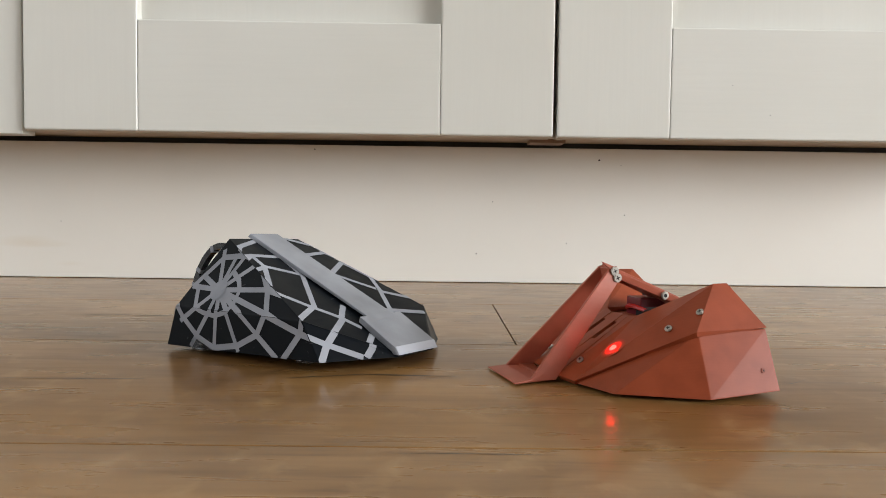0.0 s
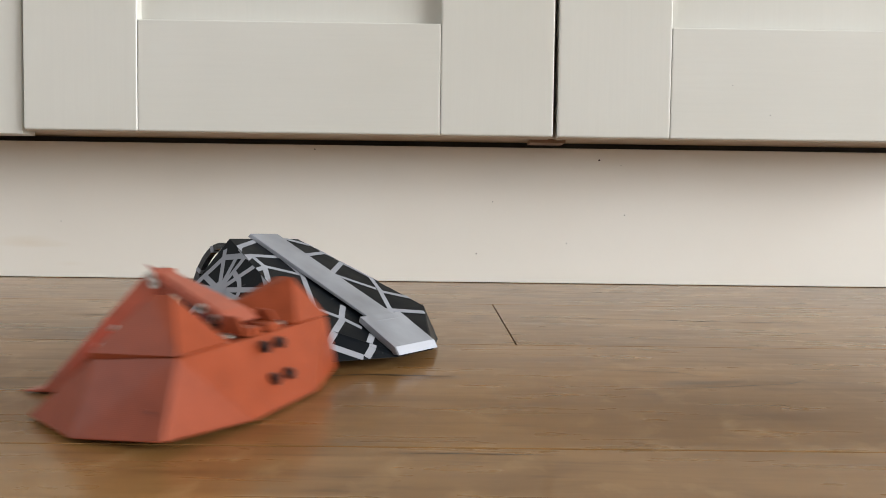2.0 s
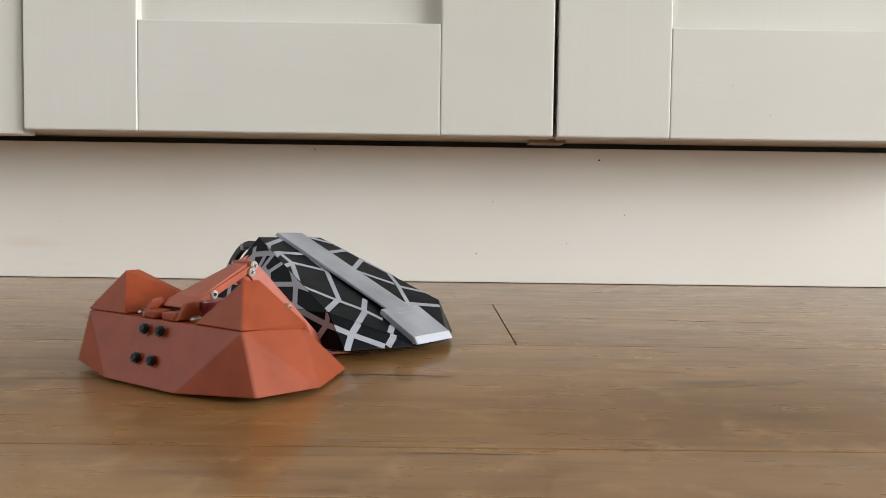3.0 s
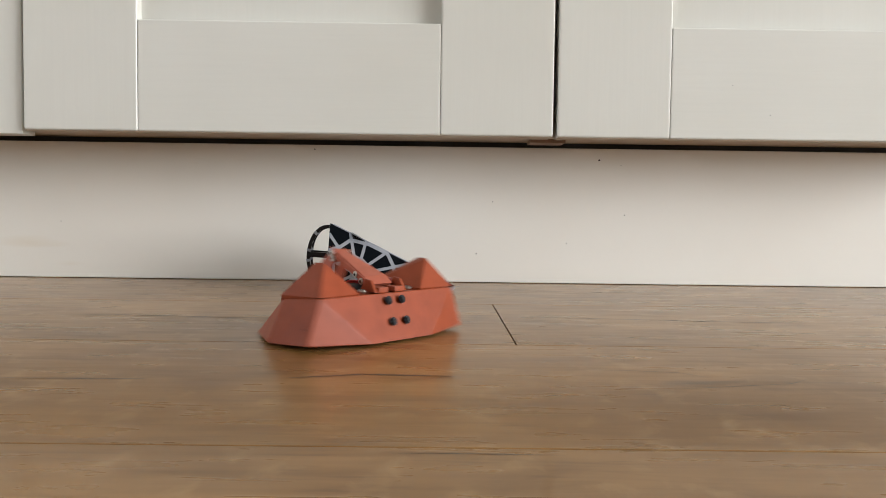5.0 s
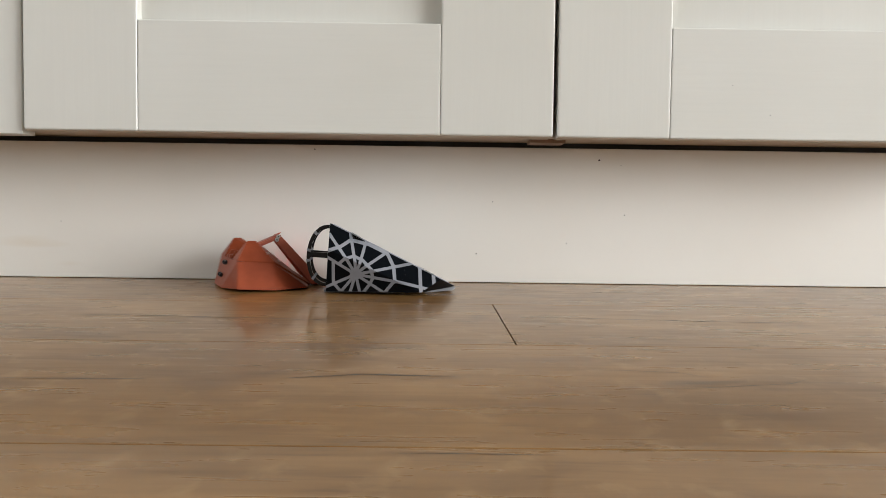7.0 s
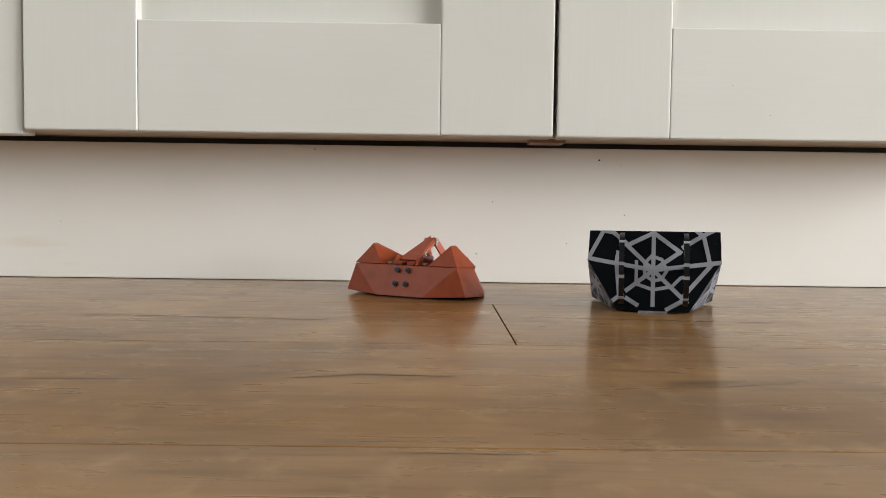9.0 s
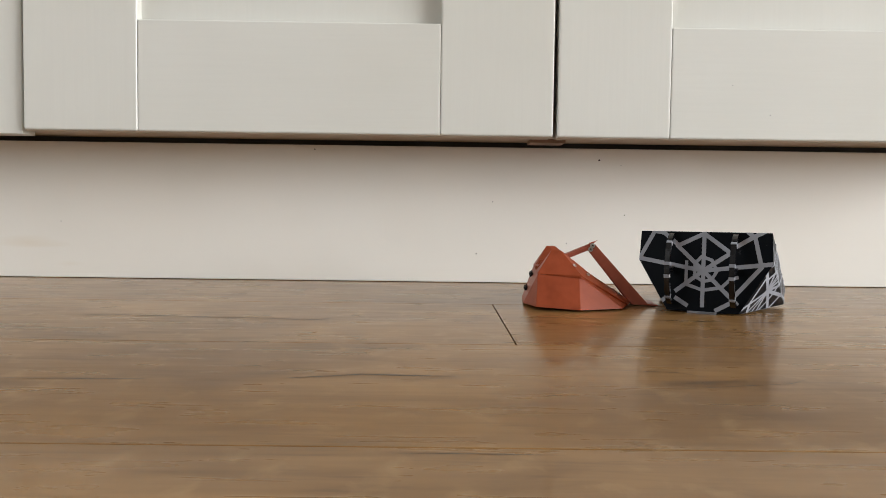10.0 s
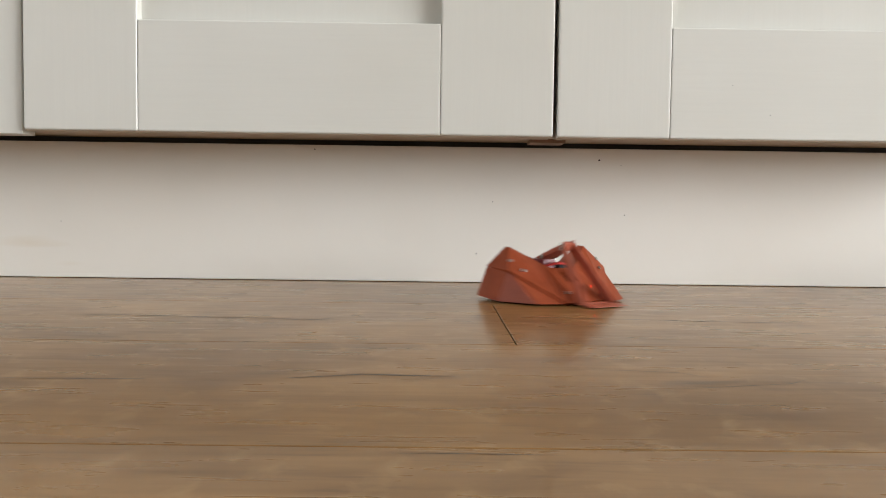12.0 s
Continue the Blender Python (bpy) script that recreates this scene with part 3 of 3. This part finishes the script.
def stripes_on(bm, face, axes, strokes, lift=0.16):
    """Lays painted strokes, given in two axes, onto a flat face and cuts them at its edges."""
    face = [Vector(p) for p in face]
    nrm = (face[1] - face[0]).cross(face[2] - face[0]).normalized()
    centre = sum(face, Vector()) / len(face)
    if nrm.dot(centre - Vector((45, 0, 14))) < 0:
        nrm = -nrm
    u, v = axes
    w = 3 - u - v
    region = [(p[u], p[v]) for p in face]
    area = sum(a[0] * b[1] - a[1] * b[0] for a, b in zip(region, region[1:] + region[:1]))
    if area < 0:
        region.reverse()
    for order, ((ax, ay), (bx, by), width) in enumerate(strokes):
        rise = lift + 0.004 * order
        d = Vector((bx - ax, by - ay))
        if d.length < 0.2:
            continue
        s = Vector((-d.y, d.x)).normalized() * width / 2
        e = d.normalized() * width * 0.25
        quad = [(ax - s.x - e.x, ay - s.y - e.y), (bx - s.x + e.x, by - s.y + e.y), (bx + s.x + e.x, by + s.y + e.y), (ax + s.x - e.x, ay + s.y - e.y)]
        area = sum(a[0] * b[1] - a[1] * b[0] for a, b in zip(quad, quad[1:] + quad[:1]))
        if area < 0:
            quad.reverse()
        cut = clip_poly(quad, region)
        if len(cut) < 3:
            continue
        verts = []
        for p in cut:
            c = [0.0, 0.0, 0.0]
            c[u], c[v] = p
            c[w] = centre[w] - (nrm[u] * (p[0] - centre[u]) + nrm[v] * (p[1] - centre[v])) / nrm[w]
            verts.append(bm.verts.new((Vector(c) + nrm * rise) * 0.001))
        try:
            bm.faces.new(verts)
        except ValueError:
            pass


SPOKES = {
    1: ([(32, 24, 21, 17), (21, 17, 3, 7), (32, 24, 28, 17), (28, 17, 15, -1), (32, 24, 31, 16), (31, 16, 28, 0), (32, 24, 35, 17), (35, 17, 44, 1), (32, 24, 41, 17), (41, 17, 68, -4),
         (32, 24, 62, 15), (62, 15, 88, 9), (32, 24, 57, 27), (32, 24, 42, 36), (32, 24, 35, 40), (32, 24, 28, 43), (32, 24, 17, 43), (32, 24, 9, 22)], 2.1),
    -1: ([(28, 24, 20, 40), (28, 24, 29, 38), (28, 24, 34, 38), (28, 24, 42, 34), (28, 24, 55, 25), (28, 24, 60, 16), (28, 24, 45, 16), (45, 16, 55, 8), (28, 24, 37, 17), (37, 17, 44, 1),
          (28, 24, 32, 17), (32, 17, 30, 1), (28, 24, 28, 16), (28, 16, 16, 1), (28, 24, 20, 17), (20, 17, 10, 11), (28, 24, 12, 25), (28, 24, 16, 29)], 2.0),
}
INNER_RING = {
    1: ([(14, 23, 21, 37), (21, 37, 28, 40), (18, 23, 20, 18), (20, 18, 22, 16), (22, 16, 25, 13), (25, 13, 32, 13), (32, 13, 40, 16), (40, 16, 44, 21), (44, 21, 44, 27), (44, 27, 43, 33)], 2.2),
    -1: ([(15, 25, 19, 17), (19, 17, 21, 16), (21, 16, 24, 15), (24, 15, 31, 14), (31, 14, 38, 16), (38, 16, 40, 19), (40, 19, 40, 24), (40, 24, 37, 28), (37, 28, 32, 31)], 2.0),
}
OUTER_RING = {
    1: ([(7, 18, 14, 11), (14, 11, 18, 4), (18, 4, 31, 1), (31, 1, 45, 1), (45, 1, 53, 7), (53, 7, 58, 15), (58, 15, 58, 17), (58, 17, 56, 28)], 2.4),
    -1: ([(8, 17, 11, 13), (11, 13, 20, 5), (20, 5, 30, 1), (30, 1, 44, 3), (44, 3, 55, 8), (55, 8, 59, 15), (59, 15, 60, 16), (60, 16, 55, 25), (55, 25, 47, 33), (47, 33, 35, 38), (35, 38, 22, 37), (12, 25, 21, 36)], 2.4),
}
THREADS = {
    1: ([(68, -4, 77, 12), (77, 12, 80, 16), (78, -5, 86, 8)], 2.5),
    -1: ([(35, 38, 29, 41), (29, 41, 36, 45), (35, 38, 53, 38), (47, 33, 68, 32), (55, 25, 83, 20), (55, 8, 65, 0), (68, 32, 83, 20), (83, 20, 79, 15), (79, 15, 78, 10), (78, 10, 69, 0), (60, 16, 78, 10), (78, 10, 91, 7)], 2.5),
}


def black_robot():
    bot = tagged(new("wedge_robot"), "small black wedge robot with grey painted webs and silver lifter", "robot")
    pts = []
    for k in ("RB", "RM", "RT", "F", "SF", "N", "NT"):
        p = B[k]
        pts += [p, m_(p)]
    part("shell", hull(pts, bevel=0.3), black_paint, bot)
    # each flank has a painted web of its own: spokes, two rings and loose threads, as x, z ends
    for s in (1, -1):
        bm = bmesh.new()
        g = {k: (p[0], p[1] * s, p[2]) for k, p in B.items()}
        flank = [((a, b), (c, d), w) for lines, w in (SPOKES[s], INNER_RING[s], OUTER_RING[s], THREADS[s]) for a, b, c, d in lines]
        cx, cz = SPOKES[s][0][0][:2]
        flank += [((cx, cz), (cx + 3.4 * math.cos(radians(a)), cz + 3.4 * math.sin(radians(a))), 2.2) for a in range(10, 370, 30)]
        stripes_on(bm, [g["RB"], g["SF"], g["F"], g["RM"]], (0, 2), flank)
        stripes_on(bm, [g["RM"], g["F"], g["RT"]], (0, 2), flank)
        part("side_web", bm, web_grey, bot, "grey painted side web")
    # roof and nose, divided by folds
    bm = bmesh.new()
    roof = [B["RT"], B["F"], m_(B["F"]), m_(B["RT"])]
    right = [(59, -36, 71, -27), (71, -27, 80, -19), (80, -19, 86, -15), (45, -33, 42, -22), (42, -22, 49, -9), (37, -29, 33, -22), (33, -22, 35, -6), (26, -22, 20, -5),
             (34, -28, 33, -22), (33, -22, 42, -23), (42, -23, 55, -33), (20, -6, 34, -7), (34, -7, 50, -9), (50, -9, 71, -25), (71, -25, 78, -41), (73, -10, 79, -18),
             (79, -18, 81, -20), (81, -20, 87, -32), (91, -14, 95, -21), (26, -22, 29, -25)]
    left = [(19, 12, 26, 24), (34, 8, 32, 25), (31, 24, 40, 29), (40, 29, 49, 11), (46, 6, 63, 24), (42, 27, 54, 32), (54, 32, 64, 26), (64, 26, 83, 11),
            (66, 26, 72, 38), (75, 5, 79, 13), (79, 14, 83, 34)]
    top = [((a, b), (c, d), 2.3) for a, b, c, d in right + left]
    stripes_on(bm, roof, (0, 1), top)
    stripes_on(bm, [B["F"], B["NT"], m_(B["NT"]), m_(B["F"])], (0, 1), top)
    part("roof_web", bm, web_grey, bot, "grey painted roof web")
    bm = bmesh.new()
    g = {k: m_(p) for k, p in B.items()}
    lines = [((-a, b), (-c, d), 2.2) for a, b, c, d in ((40, 9, 35, 6), (35, 6, 25, 1), (31, 10, 35, 6), (35, 6, 39, 0), (19, 5, 23, 1))]
    stripes_on(bm, [g["F"], g["SF"], g["N"]], (1, 2), lines)
    stripes_on(bm, [g["F"], g["N"], g["NT"]], (1, 2), lines)
    part("nose_web", bm, web_grey, bot, "grey painted nose web")
    bm = bmesh.new()
    rear = [B["RB"], B["RM"], B["RT"], m_(B["RT"]), m_(B["RM"]), m_(B["RB"])]
    spokes = [(0, 22, 0, 0), (0, 22, -16, 8), (0, 22, -39, 16), (0, 22, -16, 34), (0, 22, 0, 42), (0, 22, 20, 40), (0, 22, 39, 17), (0, 22, 15, 12)]
    rings = [(-1, 14, 5, 16), (5, 16, 8, 22), (8, 22, 5, 27), (5, 27, 0, 28), (0, 28, -5, 25), (-5, 25, -5, 18), (-5, 18, -1, 14), (-10, 17, -10, 30), (-10, 30, 0, 33), (0, 33, 11, 31), (11, 31, 16, 26), (16, 26, 20, 25)]
    threads = [(16, 12, 0, 1), (0, 1, -15, 8), (-15, 8, -24, 1), (-24, 1, -30, 0), (-30, 0, -39, 16), (-21, 12, -22, 18), (-22, 18, -20, 37), (-20, 37, -24, 40), (-16, 38, -9, 42), (8, 44, 17, 39),
               (17, 9, 29, 2), (29, 2, 35, -1), (24, -1, 29, 3), (29, 3, 33, 19), (33, 19, 18, 36)]
    rw = [((a, b), (c, d), 2.4) for a, b, c, d in spokes + threads] + [((a, b), (c, d), 1.9) for a, b, c, d in rings]
    stripes_on(bm, rear, (1, 2), rw)
    part("rear_web", bm, web_grey, bot, "grey painted rear web")
    part("base_plate", hull([(x, y * s, z) for s in (1, -1) for x, y in ((2.0, 35.6), (84.6, 37.0), (98.0, 11.4)) for z in (-0.4, 0.2)], bevel=0.1), web_grey, bot, "pale grey base plate")
    # two roll hoops behind the rear panel
    rear_dir, out_dir = Vector((18.8, 0, 45.2)).normalized(), Vector((-45.2, 0, 18.8)).normalized()
    for s in (1, -1):
        y = 18.6 * s
        bm = bmesh.new()
        prev = None
        for i in range(29):
            a = math.pi * i / 28
            c = rear_dir * (23.4 - 21.0 * math.cos(a)) + out_dir * (14.2 * math.sin(a) ** 0.85)
            radial = (rear_dir * -math.cos(a) + out_dir * math.sin(a)).normalized()
            ring = []
            for du, dv in ((-1.3, -1.5), (1.3, -1.5), (1.3, 1.5), (-1.3, 1.5)):
                q = c + radial * du
                ring.append(bm.verts.new(Vector((q.x, y + dv, q.z)) * 0.001))
            if prev:
                for k in range(4):
                    bm.faces.new((prev[k], prev[(k + 1) % 4], ring[(k + 1) % 4], ring[k]))
            else:
                bm.faces.new(ring)
            prev = ring
        bm.faces.new(prev)
        hoop = part("roll_hoop", bm, hoop_black, bot, "black roll hoop with grey bands")
        strut = hull([tuple(rear_dir * (23.4 + a) + out_dir * b + Vector((0, y + c, 0))) for a in (-1.9, 1.9) for b in (-0.5, 13.0) for c in (-1.5, 1.5)], bevel=0.2)
        part("strut", strut, hoop_black, hoop)
        for i in (2, 4, 5, 7):
            a = math.pi * (i + 0.1) / 9
            c = rear_dir * (23.4 - 21.0 * math.cos(a)) + out_dir * (14.2 * math.sin(a) ** 0.85)
            radial = (rear_dir * -math.cos(a) + out_dir * math.sin(a)).normalized()
            tang = radial.cross(Vector((0, 1, 0)))
            part("band", hull([tuple(c + radial * p + tang * q + Vector((0, y + r, 0))) for p in (-1.45, 1.45) for q in (-1.0, 1.0) for r in (-1.65, 1.65)]), web_grey, hoop)
    # tape over the base edge
    for s in (1, -1):
        for x in (20.0, 78.0):
            part("tape", hull([(x + dx, s * dy, z) for dx in (-3.5, 3.5) for dy, z in ((38.9, -0.9), (38.9, 4.0), (39.3, 3.6), (33.0, -0.9), (33.0, -0.3))], bevel=0.3), clear_tape, bot, "clear tape over the edge")
    return bot


LIFT = (18.2, 0.0, 46.4)


def lifter(bot):
    """The silver strip along the roof with its wide foot; its origin is the hinge at the rear."""
    def h(p):
        return (p[0] - LIFT[0], p[1], p[2] - LIFT[2])

    strip = part("lifter", hull([h((x, y * s, z)) for s in (1, -1) for x, y, z in ((16.6, 8.4, 46.0), (18.2, 8.4, 47.4), (88.0, 8.4, 12.6), (88.0, 8.4, 11.6), (18.8, 8.4, 46.2))], bevel=0.2), silver, bot, "silver lifter strip")
    strip.location = Vector(LIFT) * 0.001
    part("foot", hull([h((x, y * s, z)) for s in (1, -1) for x, y, z in ((84.6, 13.4, 14.6), (84.0, 13.4, 12.4), (101.6, 13.6, 4.0), (103.4, 13.6, 0.8), (101.0, 13.4, 1.0))], bevel=0.2), silver, strip, "wide silver foot")
    # front edge strip in a paler metal than the foot
    part("filed_edge", hull([h((x, y * s, z)) for s in (1, -1) for x, y, z in ((101.7, 13.3, 4.0), (103.6, 13.3, 0.9), (103.8, 13.3, 0.9), (102.0, 13.3, 4.0))]), bright_edge, strip, "paler front edge strip")
    return strip


black_bot = black_robot()
black_lift = lifter(black_bot)


def motions():
    orange = [
        (0.0, 0.0900, 0.2890, 194.8),
        (0.3, 0.0902, 0.289, 204.6),
        (0.4, 0.0905, 0.2885, 262.0),
        (0.5, 0.0864, 0.2856, 278.4),
        (0.6, 0.0869, 0.2861, 286.9),
        (0.7, 0.0871, 0.2843, 277.9),
        (0.85, 0.0885, 0.284, 245.0),
        (1.0, 0.09, 0.2838, 214.3),
        (1.2, 0.0493, 0.2446, 227.7),
        (1.4, 0.0234, 0.2151, 232.0),
        (1.5, 0.0215, 0.2129, 196.4),
        (1.7, 0.0174, 0.2136, 164.6),
        (1.9, -0.0416, 0.2273, 164.2),
        (2.0, -0.0625, 0.2322, 162.0),
        (2.1, -0.0752, 0.2362, 157.4),
        (2.3, -0.0787, 0.2372, 95.6),
        (2.5, -0.0785, 0.2452, 93.6),
        (2.6, -0.082, 0.2645, 98.6),
        (2.8, -0.0838, 0.2729, 98.0),
        (3.0, -0.0879, 0.2640, 55.2),
        (3.2, -0.0885, 0.2656, 51.1),
        (3.5, -0.079, 0.285, 57),
        (3.75, -0.07, 0.3, 60),
        (4.2, -0.062, 0.3, 52),
        (4.5, -0.04, 0.34, 55),
        (4.8, -0.0277, 0.3589, 69.8),
        (5.0, -0.029, 0.3574, 137.2),
        (5.2, -0.053, 0.3634, 168.9),
        (5.5, -0.1511, 0.3772, 157.3),
        (5.7, -0.1657, 0.3873, 128.3),
        (6.0, -0.2371, 0.4829, 123.9),
        (6.2, -0.2586, 0.5148, 109.0),
        (6.5, -0.2575, 0.5297, 38.3),
        (6.8, -0.161, 0.588, 32.9),
        (7.0, -0.1512, 0.5881, 23.6),
        (7.2, -0.1554, 0.5767, -7.2),
        (7.6, -0.13, 0.57, -4),
        (8.0, -0.075, 0.555, 2),
        (8.4, -0.03, 0.54, -16),
        (8.8, -0.0183, 0.5357, -13.0),
        (9.0, -0.0173, 0.5386, 60.6),
        (9.2, -0.0177, 0.5443, 15.5),
        (9.5, -0.0156, 0.5345, -16.7),
        (9.8, 0.0644, 0.517, -11.3),
        (10.0, 0.0777, 0.5073, -5.5),
        (10.2, 0.0777, 0.5073, -5.5),
        (10.4, 0.0948, 0.5043, -8.3),
        (10.5, 0.119, 0.4999, -6.0),
        (10.6, 0.1546, 0.5013, -6.1),
        (10.7, 0.1838, 0.4991, -14.5),
        (10.8, 0.2267, 0.5018, -13.7),
        (11.0, 0.2444, 0.4855, -10.8),
        (11.2, 0.2468, 0.4898, -10.2),
        (11.5, 0.2098, 0.5014, -13.5),
        (11.8, 0.097, 0.523, -16.9),
        (12.0, 0.0765, 0.5366, -60.2),
    ]
    walk(orange_bot, [(t, pose(x, y, 0.0004, 0, 0, a)) for t, x, y, a in orange])
    hinge = tuple(v * 0.001 for v in HINGE)
    lifts = [(0.0, 0), (3.55, 0), (3.68, -70), (3.85, -62), (4.1, 0), (10.5, 0), (10.6, -11), (10.7, -84), (10.8, -74), (10.9, -74), (11.0, -66), (11.1, -25), (11.2, 0), (12.0, 0)]
    walk(orange_arm, [(t, pose(*hinge, 0, a, 0)) for t, a in lifts])
    black = [
        (0, -0.0935, 0.3518, 0.0009, -1.5, -1.65, -32.9),
        (2.3, -0.0935, 0.3518, 0.0009, -1.5, -1.65, -32.9),
        (2.5, -0.0926, 0.3557, 0.0009, -1.5, -1.65, -34.1),
        (2.6, -0.0909, 0.3677, 0.0009, -1.5, -1.65, -36.6),
        (2.8, -0.0893, 0.3808, 0.0009, -1.5, -1.65, -39.4),
        (3.0, -0.0865, 0.3762, 0.0009, -1.5, -1.65, -33.4),
        (3.55, -0.0865, 0.3762, 0.0009, -1.5, -1.65, -33.4),
        (3.68, -0.087, 0.395, 0.035, 50, -12, -30),
        (3.8, -0.088, 0.43, 0.062, 110, -4, -20),
        (3.92, -0.085, 0.475, 0.066, 160, 16, -8),
        (4.05, -0.08, 0.53, 0.054, 181, 26, 0),
        (4.2, -0.0790, 0.5640, 0.0502, 178.6, 26.5, 6.0),
        (7.05, -0.0790, 0.5640, 0.0502, 178.6, 26.5, 6.0),
        (7.2, -0.0744, 0.5346, 0.0499, 179.7, 26.5, 14.1),
        (7.6, -0.03, 0.52, 0.0499, 179.7, 26.5, 30),
        (8.0, 0.04, 0.5, 0.0499, 179.7, 26.5, 50),
        (8.4, 0.11, 0.47, 0.0499, 179.7, 26.5, 70),
        (8.7, 0.1324, 0.4588, 0.0499, 179.7, 26.5, 74.9),
        (9.65, 0.1324, 0.4588, 0.0499, 179.7, 26.5, 74.9),
        (9.8, 0.14, 0.4508, 0.0516, 182.8, 28.5, 65.6),
        (10.0, 0.1637, 0.4594, 0.0499, 179.7, 26.5, 60.4),
        (10.25, 0.1637, 0.4594, 0.0499, 179.7, 26.5, 60.4),
        (10.4, 0.1719, 0.448, 0.0513, 183.7, 23.3, 66.9),
        (10.5, 0.2, 0.447, 0.0505, 181, 34.8, 55.9),
        (10.6, 0.2484, 0.4572, 0.0614, 202.7, 26.6, 75.5),
        (10.66, 0.294, 0.464, 0.0435, 264, 1, 98),
        (10.7, 0.3246, 0.4664, 0.0414, 268.0, 0.4, 99.3),
        (10.85, 0.425, 0.472, 0.045, 290, 5, 100),
        (11.1, 0.5, 0.48, 0.02, 340, 0, 85),
        (11.4, 0.54, 0.48, 0.0009, 360, 0, 88),
        (12.0, 0.54, 0.48, 0.0009, 360, 0, 88),
    ]
    walk(black_bot, [(t, pose(x, y, z, r, p, a)) for t, x, y, z, r, p, a in black])
    top = tuple(v * 0.001 for v in LIFT)
    opened = [(0.0, 0), (10.5, 0), (10.6, -50), (10.66, -65), (10.77, -65), (10.85, -60), (11.1, -30), (11.4, 0), (12.0, 0)]
    walk(black_lift, [(t, pose(*top, 0, a, 0)) for t, a in opened])


motions()
